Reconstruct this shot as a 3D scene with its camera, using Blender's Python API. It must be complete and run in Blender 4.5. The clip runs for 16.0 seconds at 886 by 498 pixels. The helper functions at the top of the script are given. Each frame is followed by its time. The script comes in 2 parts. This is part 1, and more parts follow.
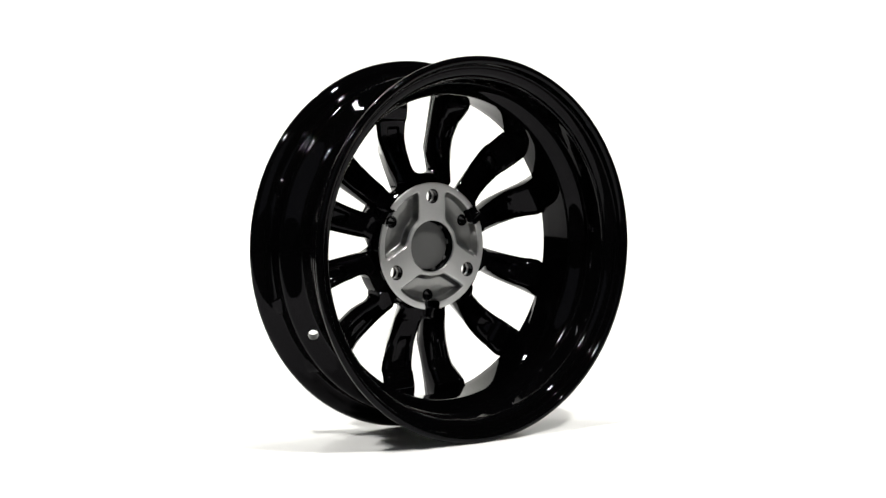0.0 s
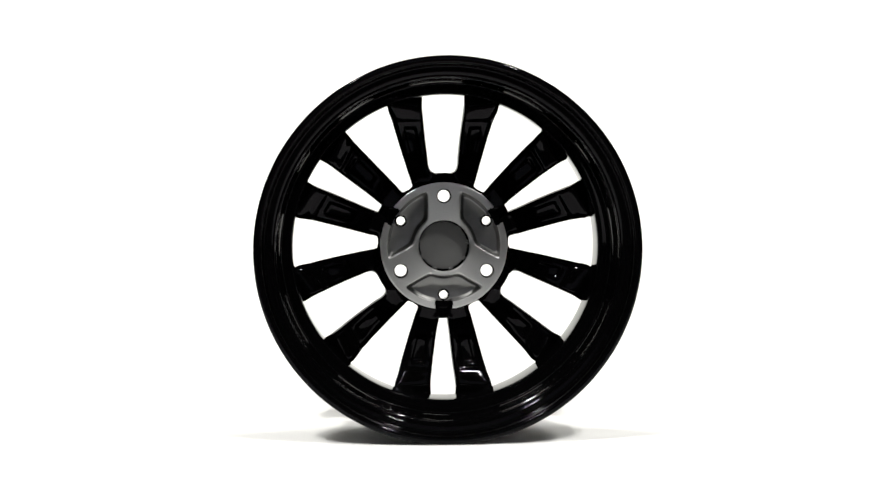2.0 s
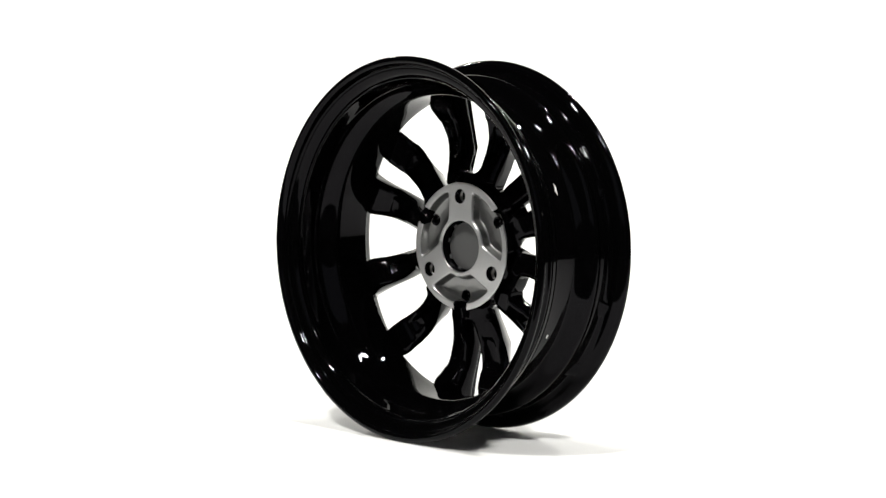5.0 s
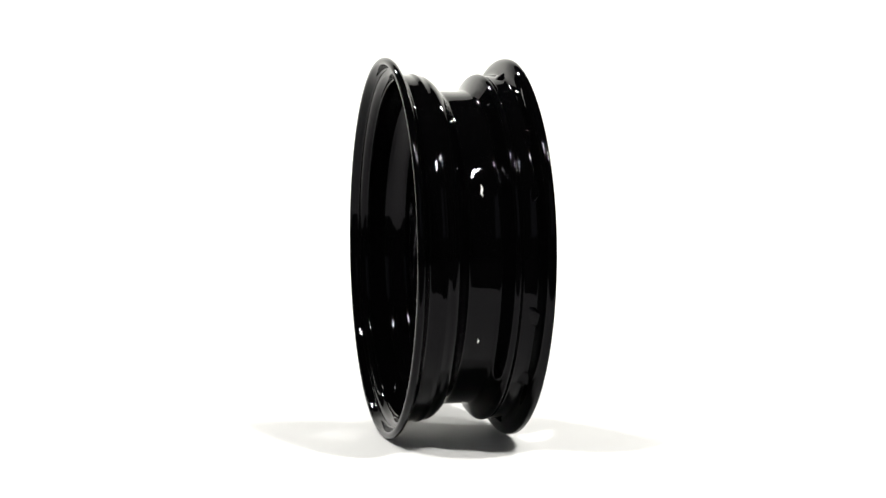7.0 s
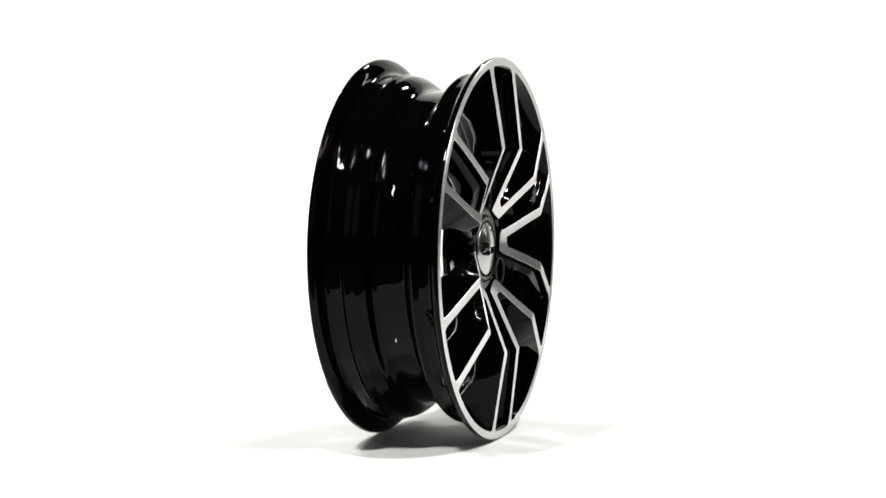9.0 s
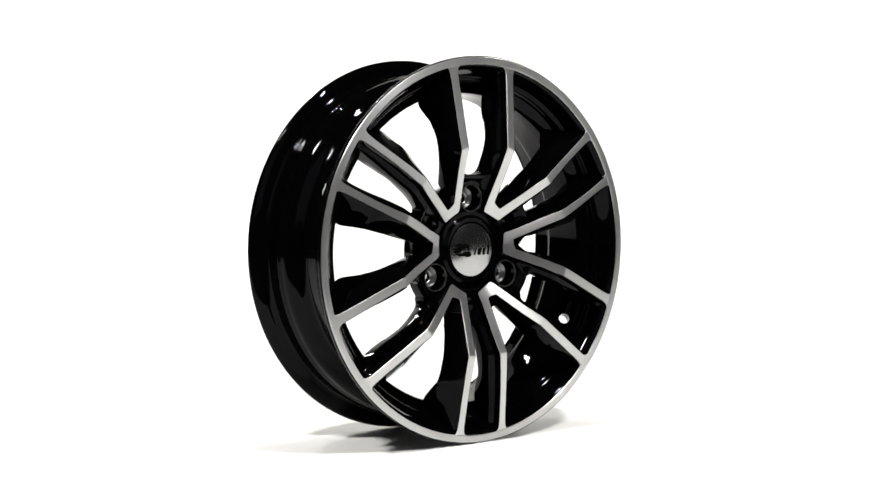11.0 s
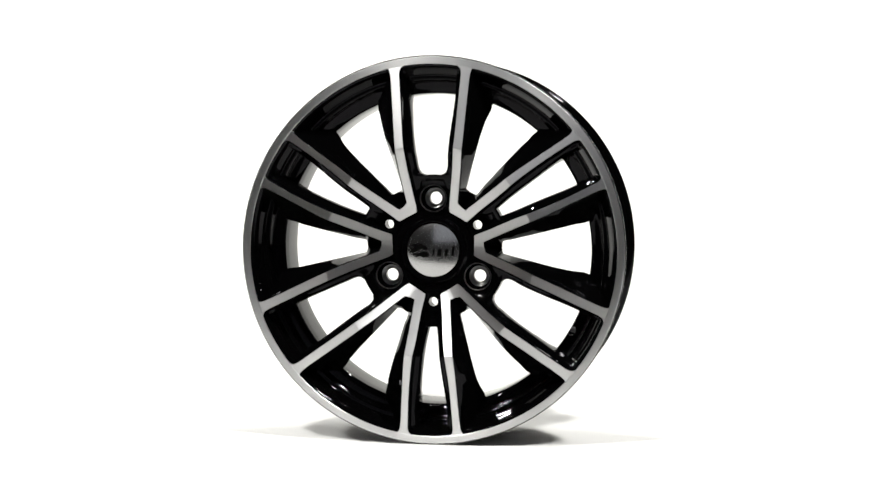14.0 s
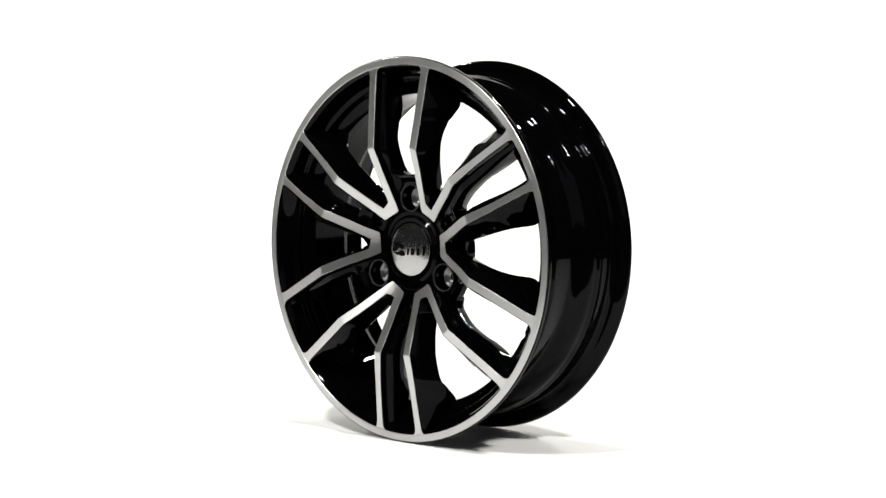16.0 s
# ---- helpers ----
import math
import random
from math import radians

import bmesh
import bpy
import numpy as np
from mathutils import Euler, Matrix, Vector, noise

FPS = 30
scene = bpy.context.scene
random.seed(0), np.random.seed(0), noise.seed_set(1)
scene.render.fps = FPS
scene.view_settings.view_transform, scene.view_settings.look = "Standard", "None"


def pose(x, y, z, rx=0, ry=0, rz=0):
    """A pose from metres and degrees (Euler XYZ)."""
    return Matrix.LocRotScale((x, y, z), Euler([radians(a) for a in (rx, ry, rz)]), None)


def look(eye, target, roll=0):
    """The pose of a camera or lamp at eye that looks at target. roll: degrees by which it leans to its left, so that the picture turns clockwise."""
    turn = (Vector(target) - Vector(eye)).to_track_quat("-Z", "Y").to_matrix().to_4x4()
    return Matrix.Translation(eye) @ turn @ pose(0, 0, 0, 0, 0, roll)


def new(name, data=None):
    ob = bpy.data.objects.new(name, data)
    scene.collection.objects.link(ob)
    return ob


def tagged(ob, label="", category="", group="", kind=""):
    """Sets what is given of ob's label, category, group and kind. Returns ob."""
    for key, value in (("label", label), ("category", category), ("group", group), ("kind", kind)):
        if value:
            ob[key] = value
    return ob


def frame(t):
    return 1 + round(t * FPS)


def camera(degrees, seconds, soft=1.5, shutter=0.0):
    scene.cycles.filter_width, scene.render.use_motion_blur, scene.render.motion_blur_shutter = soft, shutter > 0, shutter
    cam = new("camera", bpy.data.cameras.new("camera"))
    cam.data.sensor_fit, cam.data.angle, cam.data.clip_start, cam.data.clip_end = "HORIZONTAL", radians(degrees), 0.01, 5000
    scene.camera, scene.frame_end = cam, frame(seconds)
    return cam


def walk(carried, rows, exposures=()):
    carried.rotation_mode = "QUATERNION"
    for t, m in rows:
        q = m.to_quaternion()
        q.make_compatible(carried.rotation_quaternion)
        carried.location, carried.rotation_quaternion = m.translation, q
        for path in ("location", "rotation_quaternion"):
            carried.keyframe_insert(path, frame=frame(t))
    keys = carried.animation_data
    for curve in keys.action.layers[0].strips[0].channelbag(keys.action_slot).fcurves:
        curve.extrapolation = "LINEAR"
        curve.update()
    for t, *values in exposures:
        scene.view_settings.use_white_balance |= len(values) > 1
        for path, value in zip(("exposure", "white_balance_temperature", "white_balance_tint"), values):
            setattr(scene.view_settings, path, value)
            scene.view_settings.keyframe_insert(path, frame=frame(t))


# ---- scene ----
# ---------------------------------------------------------------- camera
HUB = 0.2085                     # height of the wheel's axis over the floor
cam = camera(30.06, 16.0, soft=1.5)
still = pose(0, -1.825, HUB + 0.1158, 90 - 3.69, 0, 0.02)
walk(cam, [(0.0, still), (16.0, still)])

# ---------------------------------------------------------------- light
world = bpy.data.worlds.new("studio_dark")
scene.world = world
world.use_nodes = True
world.node_tree.nodes["Background"].inputs[0].default_value = (0.01, 0.01, 0.012, 1)
world.node_tree.nodes["Background"].inputs[1].default_value = 0.1


def area_lamp(name, eye, target, sx, sy, watts, colour=(1, 0.985, 0.95)):
    data = bpy.data.lights.new(name, "AREA")
    data.shape, data.size, data.size_y, data.energy, data.color = "RECTANGLE", sx, sy, watts, colour
    ob = new(name, data)
    ob.matrix_world = look(eye, target)
    return ob


# four fittings of three tubes each, in front of and behind the wheel and out of view
for lx, ly, lz, watts in ((1.03, -1.27, 2.42, 23), (1.32, 1.74, 2.30, 11.5)):
    for sx in (-1, 1):
        for k in (-1, 0, 1):
            area_lamp("tube_lamp", (sx * (lx + k * 0.036), ly, lz), (sx * (0.1 + k * 0.036), ly * 0.1, 0.0), 0.018, 0.30, watts)
# added unseen lamps that brighten the white sheet behind, facing away from the wheel
area_lamp("added_sheet_light", (0.0, 1.45, 1.50), (0.0, 2.45, 0.85), 2.6, 0.25, 14, (1, 0.99, 0.88))
for sx in (-1, 1):
    area_lamp("added_sheet_light", (sx * 1.75, 1.35, 0.9), (sx * 0.5, 2.6, 0.4), 0.3, 0.9, 7, (1, 0.99, 0.93))
# a dim upright area lamp behind the camera, mirrored in the gloss paint
# it stands in for a pale wall there
area_lamp("wall_glow", (0.0, -2.2, 1.30), (0.0, 0.0, 1.30), 1.6, 1.45, 2.9, (0.89, 0.92, 1.0))
scene.view_settings.exposure = 0.0


# ---------------------------------------------------------------- materials
def material(name):
    m = bpy.data.materials.new(name)
    m.use_nodes = True
    nt = m.node_tree
    return m, nt, nt.nodes["Principled BSDF"]


def node(nt, kind, **kw):
    n = nt.nodes.new(kind)
    for k, v in kw.items():
        n.inputs[k.replace("_", " ")].default_value = v
    return n


def ramp(nt, src, a, b, p0=0.3, p1=0.7):
    r = nt.nodes.new("ShaderNodeValToRGB")
    r.color_ramp.elements[0].position, r.color_ramp.elements[1].position = p0, p1
    r.color_ramp.elements[0].color, r.color_ramp.elements[1].color = a, b
    nt.links.new(src, r.inputs[0])
    return r.outputs[0]


def grey(v):
    return (v, v, v, 1)


def gloss_black():
    m, nt, p = material("gloss_black_paint")
    co = nt.nodes.new("ShaderNodeTexCoord")
    p.inputs["Base Color"].default_value = (0.0007, 0.0007, 0.0008, 1)
    p.inputs["IOR"].default_value = 1.19
    p.inputs["Specular Tint"].default_value = (0.93, 0.92, 1.0, 1)
    fine = node(nt, "ShaderNodeTexNoise", Scale=900.0, Detail=3.0)
    wide = node(nt, "ShaderNodeTexNoise", Scale=40.0, Detail=3.0)
    nt.links.new(co.outputs["Object"], fine.inputs["Vector"])
    nt.links.new(co.outputs["Object"], wide.inputs["Vector"])
    nt.links.new(ramp(nt, wide.outputs[0], grey(0.012), grey(0.032)), p.inputs["Roughness"])
    bump = node(nt, "ShaderNodeBump", Strength=0.008, Distance=0.0004)
    nt.links.new(fine.outputs[0], bump.inputs["Height"])
    nt.links.new(bump.outputs[0], p.inputs["Normal"])
    return m


def turned_metal(name, base, rough, rings=2600.0, groove=0.06, spread=0.75):
    """Lathe-turned aluminium: fine grooves round the wheel's axis."""
    m, nt, p = material(name)
    p.inputs["Metallic"].default_value = 1.0
    co = nt.nodes.new("ShaderNodeTexCoord")
    sep = nt.nodes.new("ShaderNodeSeparateXYZ")
    nt.links.new(co.outputs["Object"], sep.inputs[0])
    flat = nt.nodes.new("ShaderNodeCombineXYZ")
    lower = nt.nodes.new("ShaderNodeMath")
    lower.operation = "SUBTRACT"
    lower.inputs[1].default_value = HUB
    nt.links.new(sep.outputs[2], lower.inputs[0])
    nt.links.new(sep.outputs[0], flat.inputs[0])
    nt.links.new(lower.outputs[0], flat.inputs[1])
    length = nt.nodes.new("ShaderNodeVectorMath")
    length.operation = "LENGTH"
    nt.links.new(flat.outputs[0], length.inputs[0])
    radius = nt.nodes.new("ShaderNodeCombineXYZ")
    nt.links.new(length.outputs["Value"], radius.inputs[0])
    # the grooves spread the light across them
    centred = nt.nodes.new("ShaderNodeCombineXYZ")
    nt.links.new(sep.outputs[0], centred.inputs[0])
    nt.links.new(lower.outputs[0], centred.inputs[2])
    turn = nt.nodes.new("ShaderNodeVectorTransform")
    turn.vector_type, turn.convert_from, turn.convert_to = "VECTOR", "OBJECT", "WORLD"
    nt.links.new(centred.outputs[0], turn.inputs[0])
    nt.links.new(turn.outputs[0], p.inputs["Tangent"])
    p.inputs["Anisotropic"].default_value = spread
    groovy = node(nt, "ShaderNodeTexNoise", Scale=rings, Detail=2.0)
    nt.links.new(radius.outputs[0], groovy.inputs["Vector"])
    cloud = node(nt, "ShaderNodeTexNoise", Scale=60.0, Detail=4.0)
    nt.links.new(co.outputs["Object"], cloud.inputs["Vector"])
    nt.links.new(ramp(nt, groovy.outputs[0], grey(base * 0.88), grey(base * 1.08)), p.inputs["Base Color"])
    nt.links.new(ramp(nt, cloud.outputs[0], grey(rough * 0.95), grey(rough * 1.05)), p.inputs["Roughness"])
    bump = node(nt, "ShaderNodeBump", Strength=groove, Distance=0.0003)
    nt.links.new(groovy.outputs[0], bump.inputs["Height"])
    nt.links.new(bump.outputs[0], p.inputs["Normal"])
    return m


def plain(name, colour, rough, metal=0.0, spread=0.08, scale=30.0, bumpy=0.05, ior=1.5):
    m, nt, p = material(name)
    co = nt.nodes.new("ShaderNodeTexCoord")
    n1 = node(nt, "ShaderNodeTexNoise", Scale=scale, Detail=5.0)
    n2 = node(nt, "ShaderNodeTexNoise", Scale=scale * 14, Detail=3.0)
    nt.links.new(co.outputs["Object"], n1.inputs["Vector"])
    nt.links.new(co.outputs["Object"], n2.inputs["Vector"])
    lo = tuple(c * (1 - spread) for c in colour) + (1,)
    hi = tuple(min(1, c * (1 + spread)) for c in colour) + (1,)
    nt.links.new(ramp(nt, n1.outputs[0], lo, hi), p.inputs["Base Color"])
    p.inputs["Roughness"].default_value, p.inputs["Metallic"].default_value = rough, metal
    p.inputs["IOR"].default_value = ior
    bump = node(nt, "ShaderNodeBump", Strength=bumpy, Distance=0.0005)
    nt.links.new(n2.outputs[0], bump.inputs["Height"])
    nt.links.new(bump.outputs[0], p.inputs["Normal"])
    return m


BLACK = gloss_black()
MACHINED = turned_metal("machined_aluminium", 0.63, 0.40, 2600.0, 0.06, 0.74)
CAP_METAL = turned_metal("brushed_cap_metal", 0.42, 0.21, 5000.0, 0.02, 0.0)
PAD_METAL = turned_metal("machined_pad_metal", 0.60, 0.36, 1800.0, 0.08, 0.5)
CAST = plain("cast_pocket_metal", (0.21, 0.21, 0.208), 0.33, 1.0, 0.1, 60.0, 0.12)
SEAT = plain("bolt_seat_metal", (0.24, 0.24, 0.24), 0.38, 1.0)
# lighter metal in place of the highlight on the bolt hole rims
EDGE = plain("edge_highlight_metal", (0.10, 0.10, 0.10), 0.34, 1.0)
CAP_BACK = plain("cap_plastic_dark_grey", (0.07, 0.07, 0.07), 0.35)
LOGO = plain("logo_black", (0.0015, 0.0015, 0.0015), 0.6, ior=1.1)
MARK = plain("white_marking_paint", (0.75, 0.75, 0.72), 0.6)
SHEET = plain("white_paper_sheet", (0.77, 0.77, 0.76), 0.75, 0.0, 0.012, 3.0, 0.03)
ROOM = plain("dark_studio_wall", (0.006, 0.006, 0.0065), 0.9)


# ---------------------------------------------------------------- mesh helpers
def part(name, bm, mats, parent=None, label="", angle=32):
    """Links a bmesh as one mesh object under a thing or part."""
    mats = mats if isinstance(mats, (list, tuple)) else [mats]
    me = bpy.data.meshes.new(name)
    bm.to_mesh(me)
    bm.free()
    for m in mats:
        me.materials.append(m)
    for f in me.polygons:
        f.use_smooth = True
    me.set_sharp_from_angle(angle=radians(angle))
    ob = new(name, me)
    if parent:
        ob.parent = parent
    if label:
        ob["label"] = label
    return ob


def finish(bm):
    bmesh.ops.remove_doubles(bm, verts=bm.verts, dist=1e-6)
    bmesh.ops.recalc_face_normals(bm, faces=bm.faces)
    return bm


def revolve(profile, steps=240, closed=True):
    """Turns (radius, y) points round the wheel's axis."""
    bm = bmesh.new()
    rings = []
    for i in range(steps):
        a = 2 * math.pi * i / steps
        c, s = math.cos(a), math.sin(a)
        rings.append([bm.verts.new((r * c, y, HUB + r * s)) for r, y in profile])
    n = len(profile)
    for i in range(steps):
        p, q = rings[i], rings[(i + 1) % steps]
        for k in range(n if closed else n - 1):
            bm.faces.new((p[k], p[(k + 1) % n], q[(k + 1) % n], q[k]))
    bmesh.ops.recalc_face_normals(bm, faces=bm.faces)
    return bm


def rounded(points, radius=0.0015, steps=3, skip=()):
    """Rounds the corners of a closed polygon of 2D points."""
    out = []
    n = len(points)
    for i, p in enumerate(points):
        p = Vector(p)
        if i in skip:
            out.append(tuple(p))
            continue
        a, b = Vector(points[i - 1]) - p, Vector(points[(i + 1) % n]) - p
        d = min(radius, a.length * 0.45, b.length * 0.45)
        s, e = p + a.normalized() * d, p + b.normalized() * d
        for k in range(steps + 1):
            t = k / steps
            out.append(tuple((1 - t) ** 2 * s + 2 * t * (1 - t) * p + t * t * e))
    return out


def prism(points, y0, y1, draft=0.0):
    """A closed prism of (x, z) points round the axis from y0 to y1; draft widens it at y0."""
    bm = bmesh.new()
    c = sum((Vector(p) for p in points), Vector((0, 0))) / len(points)
    lo, hi = [], []
    for p in points:
        v = Vector(p)
        w = v + (v - c).normalized() * draft
        lo.append(bm.verts.new((w.x, y0, HUB + w.y)))
        hi.append(bm.verts.new((v.x, y1, HUB + v.y)))
    bm.faces.new(lo)
    bm.faces.new(hi)
    for i in range(len(points)):
        j = (i + 1) % len(points)
        bm.faces.new((lo[i], lo[j], hi[j], hi[i]))
    bmesh.ops.recalc_face_normals(bm, faces=bm.faces)
    return bm


def polar(r, degrees):
    return (r * math.cos(radians(degrees)), r * math.sin(radians(degrees)))


def spindle(profile, base, axis, steps=40):
    """A closed solid of revolution: (radius, height) points along axis from base."""
    bm = bmesh.new()
    q = Vector((0, 0, 1)).rotation_difference(Vector(axis)).to_matrix()
    rings = []
    for r, h in profile:
        rings.append([bm.verts.new(Vector(base) + q @ Vector((r * math.cos(2 * math.pi * i / steps), r * math.sin(2 * math.pi * i / steps), h))) for i in range(steps)])
    bm.faces.new(rings[0])
    bm.faces.new(rings[-1])
    for p, q2 in zip(rings, rings[1:]):
        for i in range(steps):
            j = (i + 1) % steps
            bm.faces.new((p[i], p[j], q2[j], q2[i]))
    bmesh.ops.recalc_face_normals(bm, faces=bm.faces)
    return bm


def cut(ob, cutters):
    """Cuts the cutter solids out of ob, for good."""
    made = []
    for bm, m in cutters:
        me = bpy.data.meshes.new("cutter")
        bm.to_mesh(me)
        bm.free()
        me.materials.append(m)
        c = new("cutter", me)
        made.append(c)
        mod = ob.modifiers.new("cut", "BOOLEAN")
        mod.operation, mod.object, mod.solver = "DIFFERENCE", c, "EXACT"
        mod.material_mode = "TRANSFER"
    scene.view_layers[0].update()
    deps = bpy.context.evaluated_depsgraph_get()
    me = bpy.data.meshes.new_from_object(ob.evaluated_get(deps))
    ob.modifiers.clear()
    ob.data = me
    for f in me.polygons:
        f.use_smooth = True
    me.set_sharp_from_angle(angle=radians(32))
    for c in made:
        bpy.data.objects.remove(c)
    return ob


def loft(sections):
    bm = bmesh.new()
    rings = [[bm.verts.new(p) for p in s] for s in sections]
    n = len(rings[0])
    for p, q in zip(rings, rings[1:]):
        for k in range(n):
            bm.faces.new((p[k], p[(k + 1) % n], q[(k + 1) % n], q[k]))
    bm.faces.new(rings[0])
    bm.faces.new(rings[-1])
    bmesh.ops.recalc_face_normals(bm, faces=bm.faces)
    return bm


def step(x, a, b):
    t = min(1, max(0, (x - a) / (b - a)))
    return t * t * (3 - 2 * t)


# ---------------------------------------------------------------- the studio
def studio():
    # one white sheet: floor, sweep and wall
    line = [(-0.50 + 0.1 * k, 0.0) for k in range(24)]
    line += [(1.80 + 0.6 * math.sin(radians(a)), 0.6 - 0.6 * math.cos(radians(a))) for a in range(0, 91, 5)]
    line += [(2.40, 0.6 + 0.2 * k) for k in range(1, 10)]
    under = [(y + 0.003 * step(y, 1.8, 2.4), z - 0.003 * (1 - step(y, 1.8, 2.4))) for y, z in line]
    section = line + under[::-1]
    bm = loft([[(-2.0 + 0.25 * k, y, z) for y, z in section] for k in range(17)])
    tagged(part("backdrop", bm, SHEET), "seamless white paper sheet sweeping from floor to wall", "backdrop", kind="structure")
    # the dark room round it
    floor = bmesh.new()
    bmesh.ops.create_grid(floor, x_segments=4, y_segments=4, size=3.2)
    bmesh.ops.translate(floor, verts=floor.verts, vec=(0, 0, -0.03))
    tagged(part("floor", floor, ROOM), "dark matt studio floor under the paper sheet", "floor", kind="structure")
    for name, at, size in (("wall_north", (0, 3.25, 1.6), (6.6, 0.1, 3.3)), ("wall_south", (0, -3.25, 1.6), (6.6, 0.1, 3.3)),
                           ("wall_east", (3.25, 0, 1.6), (0.1, 6.4, 3.3)), ("wall_west", (-3.25, 0, 1.6), (0.1, 6.4, 3.3)),
                           ("ceiling", (0, 0, 3.3), (6.6, 6.6, 0.1))):
        b = bmesh.new()
        bmesh.ops.create_cube(b, size=1.0)
        bmesh.ops.scale(b, verts=b.verts, vec=size)
        bmesh.ops.translate(b, verts=b.verts, vec=at)
        tagged(part(name, b, ROOM), "dark matt studio " + name.split("_")[0], name.split("_")[0], kind="structure")


studio()

# ---------------------------------------------------------------- the wheel
# wheel space: axis along y, front face towards -y; base on the floor
wheel = new("alloy_wheel")
tagged(wheel, "gloss black alloy wheel with machined silver spoke edges on white paper", "wheel")

OUTER = [(0.2040, 0.0790), (0.2070, 0.0780), (0.2084, 0.0755), (0.2076, 0.0722), (0.2040, 0.0694), (0.1990, 0.0673), (0.1940, 0.0657), (0.1912, 0.0630),
         (0.1905, 0.0590), (0.1897, 0.0500), (0.1902, 0.0478), (0.1912, 0.0456), (0.1904, 0.0428), (0.1895, 0.0400), (0.1888, 0.0360), (0.1868, 0.0320),
         (0.1820, 0.0265), (0.1765, 0.0228), (0.1738, 0.0200), (0.1726, 0.0165), (0.1726, -0.0115), (0.1740, -0.0145), (0.1782, -0.0178),
         (0.1850, -0.0218), (0.1895, -0.0248), (0.1912, -0.0282), (0.1904, -0.0310), (0.1894, -0.0338), (0.1894, -0.0350), (0.1902, -0.0448), (0.1913, -0.0474),
         (0.1950, -0.0492), (0.2000, -0.0508), (0.2050, -0.0535), (0.2078, -0.0568), (0.2084, -0.0600), (0.2078, -0.0616)]
FRONT = [(0.1985, -0.0612), (0.1882, -0.0437), (0.1838, -0.0428), (0.1816, -0.0362), (0.1738, -0.0322), (0.1692, -0.0288), (0.1682, -0.0160)]
INNER = [
         (0.1682, 0.0165), (0.1692, 0.0200), (0.1725, 0.0238), (0.1775, 0.0288), (0.1808, 0.0330), (0.18265, 0.0380), (0.1834, 0.0450), (0.18415, 0.0520),
         (0.1848, 0.0585), (0.1845, 0.0594), (0.1846, 0.0608), (0.1855, 0.0615), (0.1859, 0.0630), (0.1870, 0.0648), (0.1900, 0.0676), (0.1945, 0.0692), (0.1966, 0.0696), (0.1976, 0.0708), (0.1988, 0.0742), (0.2010, 0.0780)]


def flowing(profile, n=4):
    """A smooth closed curve through the profile's points."""
    pts = [Vector(p) for p in profile]
    out = []
    for i, p1 in enumerate(pts):
        p0, p2, p3 = pts[i - 1], pts[(i + 1) % len(pts)], pts[(i + 2) % len(pts)]
        span = (p2 - p1).length
        m1 = (p2 - p0) * (span / ((p1 - p0).length + span))
        m2 = (p3 - p1) * (span / (span + (p3 - p2).length))
        k = n if span > 0.0018 else 2
        for j in range(k):
            t = j / k
            out.append(tuple(p1 * (2 * t ** 3 - 3 * t * t + 1) + m1 * (t ** 3 - 2 * t * t + t) + p2 * (3 * t * t - 2 * t ** 3) + m2 * (t ** 3 - t * t)))
    return out


def barrel():
    ob = part("rim_barrel", revolve(flowing(OUTER + rounded(FRONT, 0.0019, 4, skip=(0, 6)) + INNER)), BLACK, wheel, "gloss black rim barrel with drop centre and rounded flanges", 40)
    d = Vector(polar(1.0, 330))
    at = Vector((d.x * 0.178, -0.0205, HUB + d.y * 0.178))
    axis = Vector((d.x * 0.55, 0.835, d.y * 0.55))
    cut(ob, [(spindle([(0.0057, -0.02), (0.0057, 0.02)], at, axis), BLACK)])
    # thin machined ring on the front flange
    ring = revolve([(0.2068, -0.0608), (0.2073, -0.0617), (0.2068, -0.0623), (0.1998, -0.0623), (0.1993, -0.0618), (0.1994, -0.0606)])
    part("machined_lip", ring, MACHINED, ob, "bright machined silver outer lip")
    # two dabs of white marking paint in the drop centre
    for name, r, a, y, h, w in (("paint_mark", 0.1727, 157.1, 0.0034, 0.0125, 0.0022), ("paint_mark", 0.1727, 210.2, 0.0046, 0.0048, 0.0018)):
        b = bmesh.new()
        rows = []
        for k in range(7):
            t = k / 6 - 0.5
            wob = 0.0006 * math.sin(t * 9)
            ww = w * (0.55 + 0.45 * math.cos(t * 5))
            ang = a + math.degrees(t * h / r)
            row = []
            for side, up in ((-1, 0), (-1, 0.0003), (1, 0.0003), (1, 0)):
                x, z = polar(r + up, ang)
                row.append(b.verts.new((x, y + wob + side * ww / 2, HUB + z)))
            rows.append(row)
        for p, q in zip(rows, rows[1:]):
            for i in range(4):
                b.faces.new((p[i], p[(i + 1) % 4], q[(i + 1) % 4], q[i]))
        b.faces.new(rows[0])
        b.faces.new(rows[-1])
        bmesh.ops.recalc_face_normals(b, faces=b.faces)
        part(name, b, MARK, ob, "dab of white marking paint")


barrel()


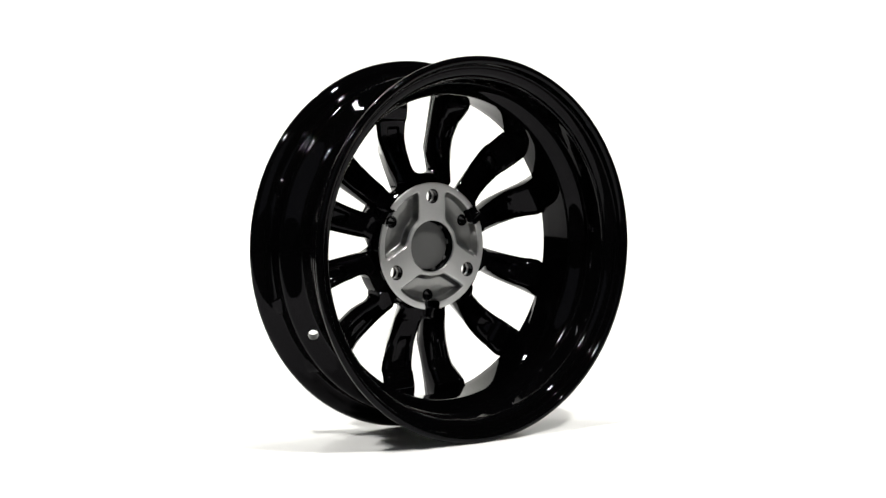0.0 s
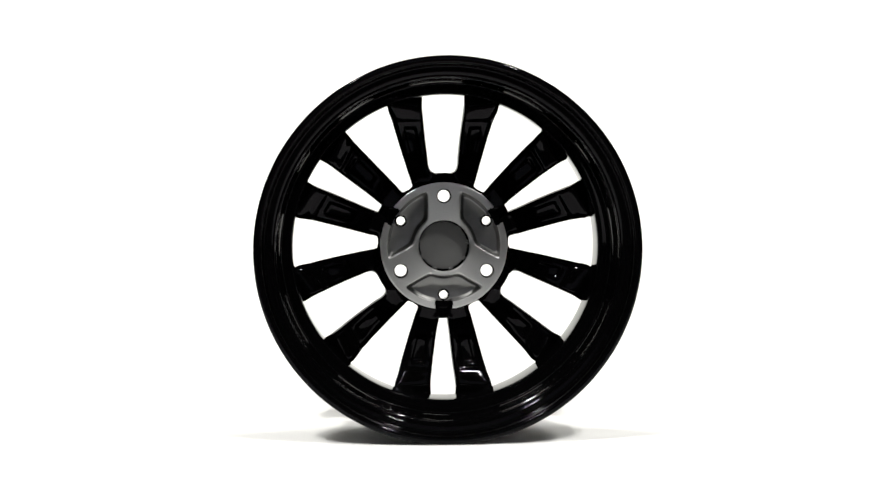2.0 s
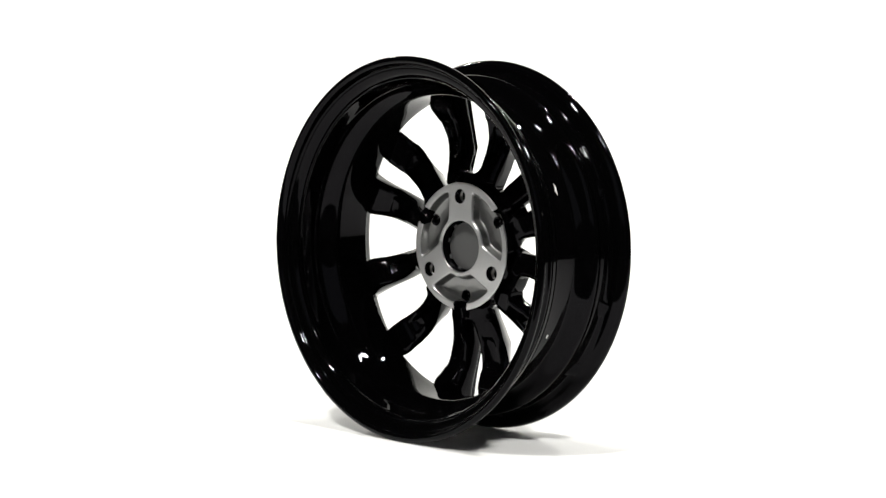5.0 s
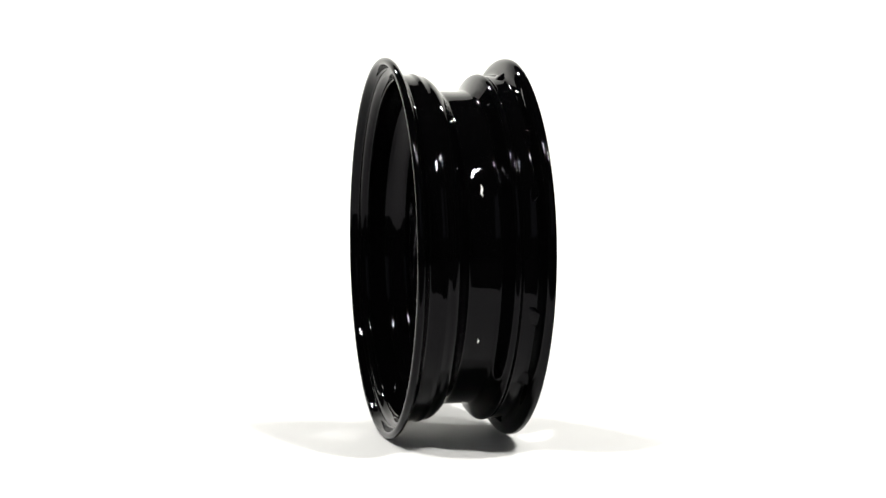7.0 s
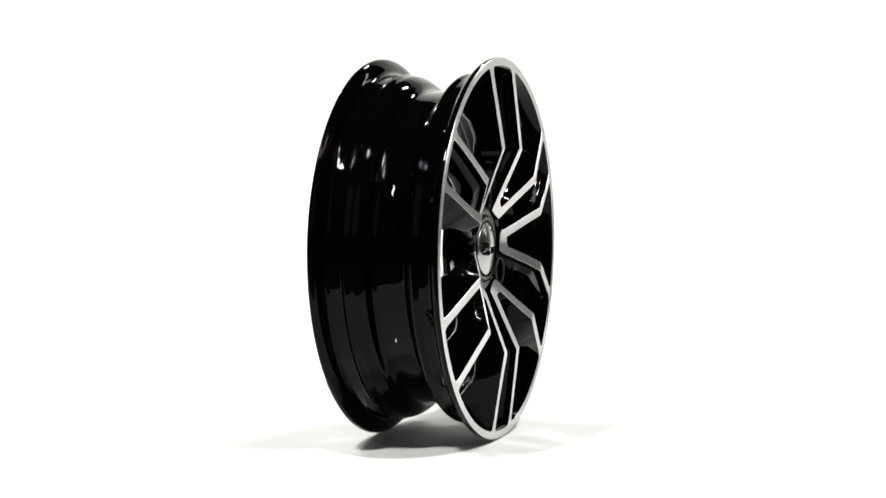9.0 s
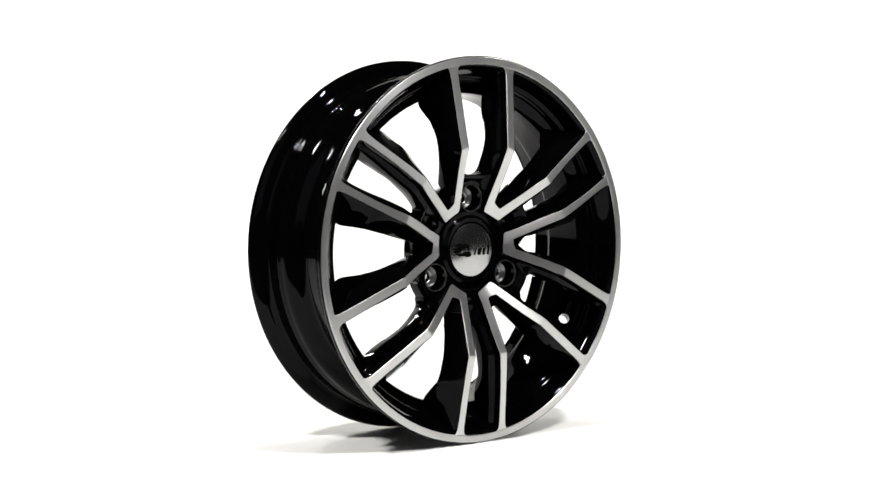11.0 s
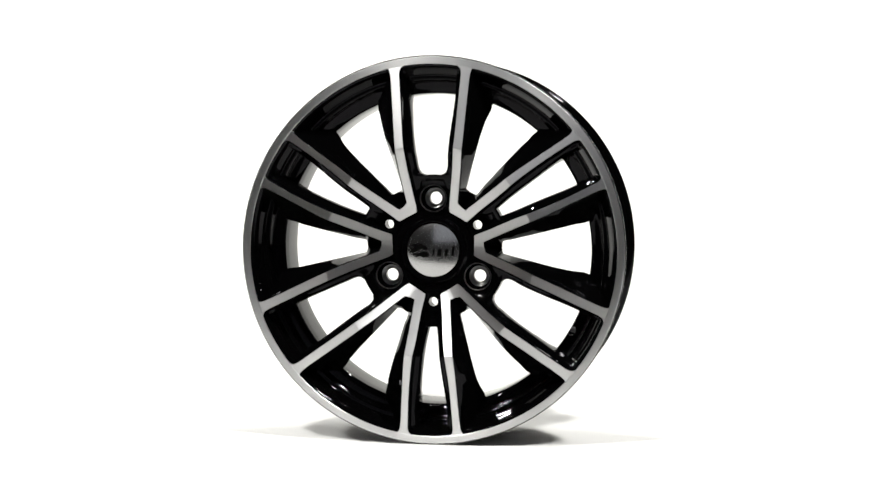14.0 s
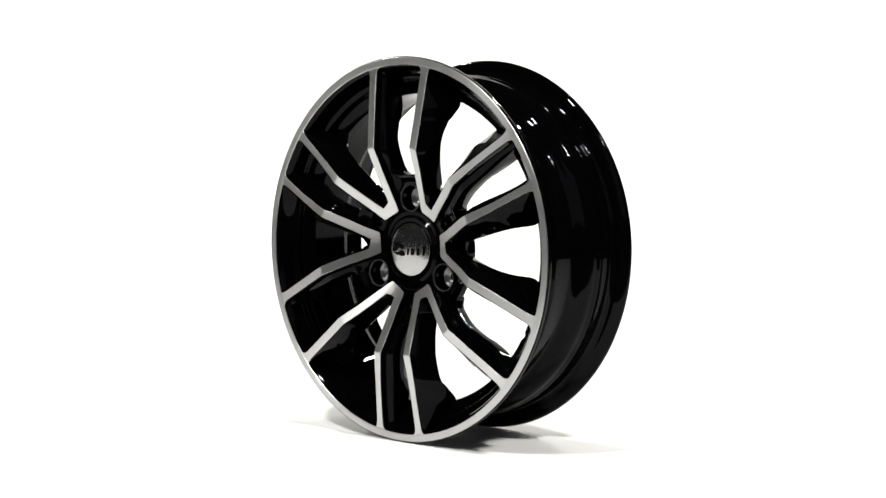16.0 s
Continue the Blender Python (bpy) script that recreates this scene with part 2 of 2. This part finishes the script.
# a spoke: cross-sections along its gap axis. Columns: along, gap edge and vee edge of the machined face,
# gap edge and vee edge of the window, depth of the face, of the shelf, of the flank's foot and of the back
SPOKE_BY_BOLT = [
    (0.0411, 0.0178, 0.0270, 0.0168, 0.0270, -0.0460, -0.0400, -0.0380, -0.0310, 0.0362),
    (0.0460, 0.0176, 0.0316, 0.0166, 0.0318, -0.0473, -0.0410, -0.0380, -0.0310, 0.0467),
    (0.0510, 0.0184, 0.0279, 0.0166, 0.0365, -0.0491, -0.0425, -0.0360, -0.0310),
    (0.0627, 0.0203, 0.0298, 0.0166, 0.0384, -0.0537, -0.0455, -0.0360, -0.0310),
    (0.0665, 0.0209, 0.0304, 0.0135, 0.0348, -0.0553, -0.0470, -0.0365, -0.0300),
    (0.0720, 0.0217, 0.0313, 0.0115, 0.0362, -0.0576, -0.0490, -0.0372, -0.0255),
    (0.0810, 0.0232, 0.0327, 0.0082, 0.0390, -0.0614, -0.0525, -0.0385, -0.0265),
    (0.0835, 0.0236, 0.0332, 0.0130, 0.0398, -0.0624, -0.0535, -0.0388, -0.0275),
    (0.0870, 0.0241, 0.0337, 0.0155, 0.0409, -0.0639, -0.0550, -0.0392, -0.0290),
    (0.0920, 0.0246, 0.0342, 0.0167, 0.0424, -0.0660, -0.0572, -0.0396, -0.0312),
    (0.0980, 0.0253, 0.0350, 0.0171, 0.0443, -0.0685, -0.0600, -0.0402, -0.0335),
    (0.1065, 0.0262, 0.0359, 0.0181, 0.0469, -0.0726, -0.0645, -0.0408, -0.0365),
    (0.1200, 0.0276, 0.0373, 0.0196, 0.0510, -0.0712, -0.0632, -0.0400, -0.0385),
    (0.1390, 0.0292, 0.0389, 0.0218, 0.0568, -0.0689, -0.0608, -0.0370, -0.0340),
    (0.1560, 0.0305, 0.0403, 0.0238, 0.0620, -0.0667, -0.0585, -0.0320, -0.0295),
    (0.1680, 0.0315, 0.0413, 0.0252, 0.0575, -0.0652, -0.0570, -0.0360, -0.0300),
    (0.1780, 0.0323, 0.0421, 0.0262, 0.0520, -0.0640, -0.0560, -0.0430, -0.0335),
    (0.1880, 0.0331, 0.0433, 0.0275, 0.0462, -0.0627, -0.0545, -0.0540, -0.0440),
    (0.1925, 0.0327, 0.0447, 0.0285, 0.0455, -0.0622, -0.0560, -0.0580, -0.0510),
    (0.1950, 0.0315, 0.0468, 0.0290, 0.0460, -0.0620, -0.0575, -0.0590, -0.0575),
    (0.1968, 0.0293, 0.0502, 0.0283, 0.0480, -0.0619, -0.0585, -0.0592, -0.0580),
]
SPOKE_BY_SMALL = [
    (0.0473, 0.0083, 0.0179, 0.0072, 0.0180, -0.0463, -0.0405, -0.0380, -0.0310, 0.0415),
    (0.0495, 0.0082, 0.0246, 0.0070, 0.0248, -0.0471, -0.0415, -0.0380, -0.0310, 0.0507),
    (0.0530, 0.0088, 0.0197, 0.0068, 0.0290, -0.0486, -0.0425, -0.0360, -0.0310),
    (0.0646, 0.0108, 0.0209, 0.0060, 0.0351, -0.0535, -0.0455, -0.0360, -0.0310),
    (0.0695, 0.0114, 0.0214, 0.0030, 0.0287, -0.0554, -0.0470, -0.0365, -0.0265),
    (0.0810, 0.0127, 0.0227, 0.0010, 0.0320, -0.0598, -0.0520, -0.0385, -0.0265),
    (0.0835, 0.0130, 0.0230, 0.0044, 0.0327, -0.0608, -0.0530, -0.0388, -0.0275),
    (0.0880, 0.0135, 0.0236, 0.0052, 0.0340, -0.0625, -0.0550, -0.0392, -0.0295),
    (0.1000, 0.0151, 0.0250, 0.0071, 0.0375, -0.0671, -0.0595, -0.0402, -0.0340),
    (0.1145, 0.0176, 0.0269, 0.0088, 0.0416, -0.0726, -0.0645, -0.0408, -0.0375),
    (0.1300, 0.0198, 0.0285, 0.0107, 0.0460, -0.0705, -0.0625, -0.0395, -0.0380),
    (0.1450, 0.0216, 0.0296, 0.0126, 0.0503, -0.0685, -0.0605, -0.0360, -0.0345),
    (0.1600, 0.0229, 0.0307, 0.0146, 0.0546, -0.0665, -0.0585, -0.0315, -0.0295),
    (0.1720, 0.0236, 0.0316, 0.0160, 0.0490, -0.0650, -0.0570, -0.0365, -0.0295),
    (0.1820, 0.0241, 0.0323, 0.0170, 0.0435, -0.0637, -0.0555, -0.0445, -0.0385),
    (0.1910, 0.0245, 0.0334, 0.0180, 0.0375, -0.0624, -0.0545, -0.0550, -0.0470),
    (0.1945, 0.0240, 0.0349, 0.0185, 0.0362, -0.0621, -0.0565, -0.0580, -0.0530),
    (0.1968, 0.0228, 0.0371, 0.0186, 0.0366, -0.0619, -0.0578, -0.0590, -0.0575),
    (0.1984, 0.0206, 0.0406, 0.0182, 0.0384, -0.0618, -0.0585, -0.0592, -0.0580),
]


def face_depth(r):
    """The lathe-turned front: depth by radius."""
    if r < 0.1135:
        return -0.0425 - 0.0310 * (r - 0.040) / 0.0735
    return -0.0735 + 0.0116 * (r - 0.1135) / 0.085


def denser(rows):
    """More sections: straight faces and depths, flowing window edges."""
    slopes = [[(q[c] - p[c]) / (q[0] - p[0]) for p, q in zip(rows, rows[1:])] for c in range(9)]

    def lean(c, i):
        before, after = slopes[c][max(i - 1, 0)], slopes[c][min(i, len(rows) - 2)]
        return 0.0 if before * after <= 0 else 2 * before * after / (before + after)

    fine = []
    for i, (p0, p1) in enumerate(zip(rows, rows[1:])):
        span = p1[0] - p0[0]
        n = 1 if len(p0) > 9 else max(3, int(span / 0.0018))
        fine.append(p0)
        for k in range(1, n):
            t = k / n
            row = []
            for c in range(9):
                if c in (3, 4, 6, 7, 8):
                    row.append(p0[c] * (2 * t ** 3 - 3 * t * t + 1) + p1[c] * (3 * t * t - 2 * t ** 3)
                               + span * (lean(c, i) * (t ** 3 - 2 * t * t + t) + lean(c, i + 1) * (t ** 3 - t * t)))
                else:
                    row.append(p0[c] * (1 - t) + p1[c] * t)
            fine.append(tuple(row))
    return fine + [rows[-1]]


def spoke(rows, degrees, side):
    a = Vector(polar(1, degrees))
    p = Vector((-a.y, a.x)) * side
    body, face = [], []
    for u, g, v, wg, wv, yf, ys, yv, yb, *far in denser(rows):
        # fillets where the spoke runs into the rim
        wv += 0.0004 + 0.0005 * step(math.hypot(u, wv), 0.148, 0.172) ** 2 * (1 - step(u, 0.170, 0.185))
        wv = max(wv, v + 0.0020)
        wg -= 0.0006
        wb = wg - 0.0028 * step(math.hypot(u, wg), 0.147, 0.173) ** 2 * (1 - step(u, 0.174, 0.190))
        # the first sections slant, so that the two spokes of a vee meet in a mitre
        slant = (far[0] - u) / (v - g) if far else 0.0

        def put(w, y, on_face=False):
            uu = u + slant * (min(max(w, g), v) - g)
            if on_face:
                y += face_depth(math.hypot(uu, w))
            q = a * uu + p * w
            return (q.x, y, HUB + q.y)

        yf = face_depth(math.hypot(u, 0.5 * (g + v)))
        ys = max(ys, yf + 0.0045)
        c = min(0.0035, 0.25 * (yb - yf))
        # on the vee side the flank runs out into a thin edge
        # the back steps up to the rim
        yb += 0.0024 * step(math.hypot(u, 0.5 * (g + v)), 0.1425, 0.1465) * (1 - step(u, 0.155, 0.172))
        thin = step(u, 0.058, 0.085) * (1 - step(u, 0.138, 0.168))
        yw = yb - 0.0085 * thin
        foot = max(min(yv - 0.0060 * thin, yw - 0.5 * c - 0.001), yf + 0.003)
        high = max(yb - c - ys, 0.0015)
        gap = [(g - 0.0016, ys - 0.0010), (g - 0.0024, ys), (wg + 0.0024, ys + 0.10 * high), (wg + 0.0007, ys + 0.26 * high), (wg, ys + 0.55 * high), (wb + 0.0010, ys + high), (wb + 0.0010 + c, yb)]
        vee = [(wv - 1.5 * c, yw + 0.35 * (yb - yw)), (wv, yw - 0.5 * c), (wv, foot)]
        # a shallow pocket in the back
        left, right = gap[-1], vee[0]
        r = math.hypot(u, 0.5 * (wb + wv))
        sunk = 0.0036 * step(r, 0.104, 0.1085) * (1 - step(r, 0.1355, 0.1395))
        pocket = [(left[0] * (1 - t) + right[0] * t, left[1] * (1 - t) + right[1] * t - d) for t, d in ((0.20, 0.0), (0.28, sunk), (0.72, sunk), (0.80, 0.0))]
        ring = rounded(vee + [(v + 0.0014, yf + 0.0014), (g - 0.0012, yf + 0.0016)] + gap + pocket, 0.0016, 2, skip=(3, 4))
        k = 9
        low = [put(w, y) for w, y in ring]
        top = [put(v + 0.0010, 0.0009, True), put(v + 0.0003, 0.0003, True), put(g - 0.0003, 0.0003, True), put(g - 0.0009, 0.0010, True)]
        body.append(low[:k] + top + low[k + 2:])
        face.append([put(w, y, True) for w, y in ((g, 0.0005), (g + 0.0004, -0.0001), (0.5 * (g + v), -0.0001), (v - (0.00005 if far else 0.0004), -0.0001), (v, 0.0005))])
    ob = part("spoke", loft(body), BLACK, wheel, "", 30)
    part("machined_face", loft(face), MACHINED, ob, "machined silver front edge", 12)


for bolt in (90, 210, 330):
    for side in (1, -1):
        spoke(SPOKE_BY_BOLT, bolt, side)
        spoke(SPOKE_BY_SMALL, bolt + 180, side)


def fold(degrees):
    """Angle off the nearest bolt axis, and off the nearest small-hole axis."""
    b = abs((degrees - 90 + 60) % 120 - 60)
    return b, 60 - b


def hub():
    bm = bmesh.new()
    n, radii = 360, [0.020, 0.026, 0.029, 0.0300, 0.0307, 0.0316, 0.033, 0.0345, 0.036, 0.0375, 0.039, 0.0415, 0.0430, 0.0442, 0.046, 0.048, 0.050, 0.052, 0.0535, 0.055, 0.058, 0.061, 0.064, 0.067, 0.070, 0.072, 0.074, 0.076, 0.0775, 0.0788, 0.0796, 0.080]
    front, back = [], []
    for i in range(n):
        deg = 360 * i / n
        b, s = fold(deg)
        edge = 0.0735 + 0.0084 * (1 - step(b, 13, 24)) + 0.0095 * (1 - step(s, 4, 12))
        col = []
        for r in radii:
            rr = r if r < 0.055 else 0.055 + (r - 0.055) / 0.025 * (edge - 0.055)
            pb, ps = rr * math.sin(radians(min(b, 89))), rr * math.sin(radians(s))
            lobe = max(1 - step(pb, 0.0195, 0.0215), 1 - step(ps, 0.0085, 0.0105))
            y = -0.0418 + 0.0012 * (1 - step(rr, 0.031, 0.043))
            # the collar round the cap
            y -= 0.0030 * step(rr, 0.0292, 0.0310) * (1 - step(rr, 0.0342, 0.0378))
            outer = -0.034 * (1 - lobe) + lobe * (-0.0432 - 0.0080 * step(rr, 0.0700, 0.082))
            y += (outer - y) * step(rr, 0.046, 0.054)
            if r >= 0.0788:
                y += ((r - 0.0788) / 0.0012) ** 2 * 0.004
            x, z = polar(rr, deg)
            col.append(bm.verts.new((x, y, HUB + z)))
        front.append(col)
        back.append([bm.verts.new((polar(rr2, deg)[0], -0.0318, HUB + polar(rr2, deg)[1])) for rr2 in (0.020, edge)])
    for i in range(n):
        p, q, bp, bq = front[i], front[(i + 1) % n], back[i], back[(i + 1) % n]
        for k in range(len(radii) - 1):
            bm.faces.new((p[k], p[k + 1], q[k + 1], q[k]))
        bm.faces.new((p[-1], bp[1], bq[1], q[-1]))
        bm.faces.new((bp[1], bp[0], bq[0], bq[1]))
        bm.faces.new((bp[0], p[0], q[0], bq[0]))
    bmesh.ops.recalc_face_normals(bm, faces=bm.faces)
    body = part("hub", bm, BLACK, wheel, "gloss black hub centre with three bolt holes and three small holes")
    cutters = []
    for a in (90, 210, 330):
        x, z = polar(0.056, a)
        cutters.append((spindle([(0.0066, -0.03), (0.0066, 0.0026), (0.0069, 0.0030), (0.0105, 0.0063), (0.0135, 0.0065), (0.0142, 0.0072), (0.0142, 0.03)], (x, -0.0245, HUB + z), (0, -1, 0)), BLACK))
    for a in (30, 150, 270):
        x, z = polar(0.0558, a)
        cutters.append((spindle([(0.0048, -0.03), (0.0048, 0.03)], (x, -0.028, HUB + z), (0, -1, 0), 28), BLACK))
    cut(body, cutters)
    for a in (90, 210, 330):
        x, z = polar(0.056, a)
        seat = spindle([(0.0067, 0), (0.0067, 0.0031), (0.0104, 0.0066), (0.0108, 0.0067), (0.0112, 0.0062), (0.0112, 0)], (x, -0.0245, HUB + z), (0, -1, 0))
        bmesh.ops.delete(seat, geom=[f for f in seat.faces if len(f.verts) > 4], context="FACES_ONLY")
        part("bolt_seat", seat, SEAT, body, "bare metal bolt seat ring")
        # raised rim, coloured lighter to give its edge highlight
        ring = revolve([(0.0138, 0.0006), (0.0139, -0.0012), (0.0142, -0.0016), (0.0146, -0.0016), (0.0149, -0.0012), (0.0150, 0.0006)], 48)
        bmesh.ops.translate(ring, verts=ring.verts, vec=(x, -0.0431, z))
        part("bolt_rim", ring, EDGE, body, "thin raised edge round the bolt hole, its highlight put in as lighter metal")
    # grey mounting pad at the back with three pockets
    bm = bmesh.new()
    n = 360
    radii = [0.0286, 0.0288, 0.0293] + [0.0300 + 0.0007 * k for k in range(58)] + [0.0704, 0.0711, 0.0714]
    cols, depths = [], []
    for i in range(n):
        deg = i * 360 / n
        b, s = fold(deg)
        col, dep = [], []
        for r in radii:
            pb, ps = r * math.sin(radians(min(b, 89))), r * math.sin(radians(s))
            inside = (pb - 0.0172, 0.0648 - r, r - 0.0325)
            d = -0.0016 * math.log(sum(math.exp(-q / 0.0016) for q in inside))
            deep = 0.0092 * step(d, 0.0002, 0.0052) + 0.0010 * step(d, 0.004, 0.014)
            if r > 0.058:
                deep = max(deep, 0.0115 * (1 - step(ps, 0.0082, 0.0094)) * step(r, 0.058, 0.061))
            edge = {0.0286: 0.0012, 0.0288: 0.0006, 0.0293: 0.0001, 0.0711: 0.0003, 0.0714: 0.0010}.get(r, 0.0)
            x, z = polar(r, deg)
            col.append(bm.verts.new((x, -0.0170 - deep - edge, HUB + z)))
            dep.append(deep)
        col.append(bm.verts.new((polar(0.0718, deg)[0], -0.0325, HUB + polar(0.0718, deg)[1])))
        col.append(bm.verts.new((polar(0.0286, deg)[0], -0.0325, HUB + polar(0.0286, deg)[1])))
        cols.append(col)
        depths.append(dep + [0.02, 0.02])
    for i in range(n):
        p, q, dp, s = cols[i], cols[(i + 1) % n], depths[i], fold(i * 360 / n + 0.5)[1]
        for k in range(len(p)):
            j = (k + 1) % len(p)
            f = bm.faces.new((p[k], p[j], q[j], q[k]))
            notch = k < len(radii) and radii[k] > 0.0625 and radii[k] * math.sin(radians(s)) < 0.0100
            # faces close round the small holes are black
            middle = f.calc_center_median()
            near_hole = min(math.hypot(middle.x - polar(0.0558, h)[0], middle.z - HUB - polar(0.0558, h)[1]) for h in (30, 150, 270)) < 0.0068
            f.material_index = 2 if (k >= len(radii) - 1 or notch or near_hole) else (1 if dp[k] > 0.0012 else 0)
    bmesh.ops.recalc_face_normals(bm, faces=bm.faces)
    pad = part("mounting_pad", bm, [PAD_METAL, CAST, BLACK], wheel, "machined grey mounting pad with three cast pockets", 50)
    cutters = []
    for a in (90, 210, 330):
        x, z = polar(0.056, a)
        cutters.append((spindle([(0.0114, -0.03), (0.0114, 0.0046), (0.0073, 0.0047), (0.0073, 0.0108), (0.0086, 0.0125)], (x, -0.029, HUB + z), (0, 1, 0)), BLACK))
    for a in (30, 150, 270):
        x, z = polar(0.0558, a)
        cutters.append((spindle([(0.0048, -0.03), (0.0048, 0.03)], (x, -0.028, HUB + z), (0, 1, 0), 28), BLACK))
    cut(pad, cutters)


hub()


def centre_cap():
    cap = part("centre_cap", spindle([(0.0286, 0.0), (0.0291, 0.006), (0.0291, 0.0085), (0.0286, 0.0095), (0.0270, 0.01005), (0.0235, 0.01113), (0.0200, 0.01206), (0.0150, 0.01313), (0.0100, 0.01389), (0.0050, 0.01435), (0.001, 0.0145)],
                                     (0, -0.0345, HUB), (0, -1, 0), 96), [CAP_METAL], wheel, "round brushed grey metal centre cap with a black emblem", 40)
    part("cap_back", spindle([(0.0180, 0.0), (0.0180, 0.0035), (0.0272, 0.0036), (0.0272, 0.0056), (0.0264, 0.0062)], (0, -0.0344, HUB), (0, 1, 0), 64), CAP_BACK, cap, "dark grey plastic back of the cap")
    for k in range(9):
        a = k * 40 + 12
        x, z = polar(0.0274, a)
        clip = bmesh.new()
        bmesh.ops.create_cube(clip, size=1.0)
        bmesh.ops.scale(clip, verts=clip.verts, vec=(0.0022, 0.008, 0.0050))
        bmesh.ops.rotate(clip, verts=clip.verts, matrix=Matrix.Rotation(radians(-a), 3, "Y"))
        bmesh.ops.translate(clip, verts=clip.verts, vec=(x, -0.0300, HUB + z))
        bmesh.ops.bevel(clip, geom=clip.edges[:], offset=0.0004, segments=1, affect="EDGES")
        part("clip", clip, CAP_BACK, cap)

    def emblem(points, name="emblem"):
        bm = bmesh.new()
        top = []
        low = []
        for x, z in points:
            x, z = x * (1.18 if x > 0 else 1.02), z * 1.3
            y = -0.0345 - 0.0145 + (x * x + z * z) / 0.164 - 0.0006
            top.append(bm.verts.new((x, y, HUB + z)))
            low.append(bm.verts.new((x, y + 0.0011, HUB + z)))
        bm.faces.new(top)
        bm.faces.new(low)
        for i in range(len(points)):
            j = (i + 1) % len(points)
            bm.faces.new((top[i], top[j], low[j], low[i]))
        bmesh.ops.recalc_face_normals(bm, faces=bm.faces)
        part(name, bm, LOGO, cap, "black flame-like emblem shape")

    # a flame-like swoosh and a row of plain bars
    emblem([(-0.0262, -0.0012), (-0.0235, 0.0000), (-0.0255, 0.0018), (-0.0215, 0.0014), (-0.0190, 0.0040), (-0.0120, 0.0056), (-0.0066, 0.0036), (-0.0054, 0.0012),
            (-0.0072, -0.0002), (-0.0110, 0.0016), (-0.0150, 0.0004), (-0.0180, -0.0016), (-0.0225, -0.0024)])
    emblem([(-0.0200, -0.0036), (-0.0150, -0.0024), (-0.0105, -0.0008), (-0.0060, -0.0012), (-0.0036, -0.0030), (-0.0044, -0.0052), (-0.0090, -0.0058), (-0.0130, -0.0048), (-0.0180, -0.0052)])
    emblem([(-0.0250, 0.0040), (-0.0205, 0.0032), (-0.0170, 0.0048), (-0.0130, 0.0056), (-0.0180, 0.0060), (-0.0215, 0.0050)])
    emblem([(-0.0246, -0.0036), (-0.0205, -0.0026), (-0.0150, -0.0024), (-0.0190, -0.0040)])
    for x, w, h in ((0.0006, 0.0016, 0.0056), (0.0062, 0.0036, 0.0056), (0.0124, 0.0028, 0.0056), (0.0184, 0.0022, 0.0080)):
        emblem([(x - w / 2, -0.0044), (x + w / 2, -0.0044), (x + w / 2 + 0.0008, -0.0044 + h), (x - w / 2 + 0.0008, -0.0044 + h)], "emblem_bar")


centre_cap()


# ---------------------------------------------------------------- the turn
def motions():
    rows = []
    for k in range(33):
        t = k * 0.5
        turn = pose(0, 0, 0, 0, 0, -16.154 * (t - 13.351))
        rows.append((t, turn @ pose(-0.0019, -0.0070, 0)))
    walk(wheel, rows)


motions()
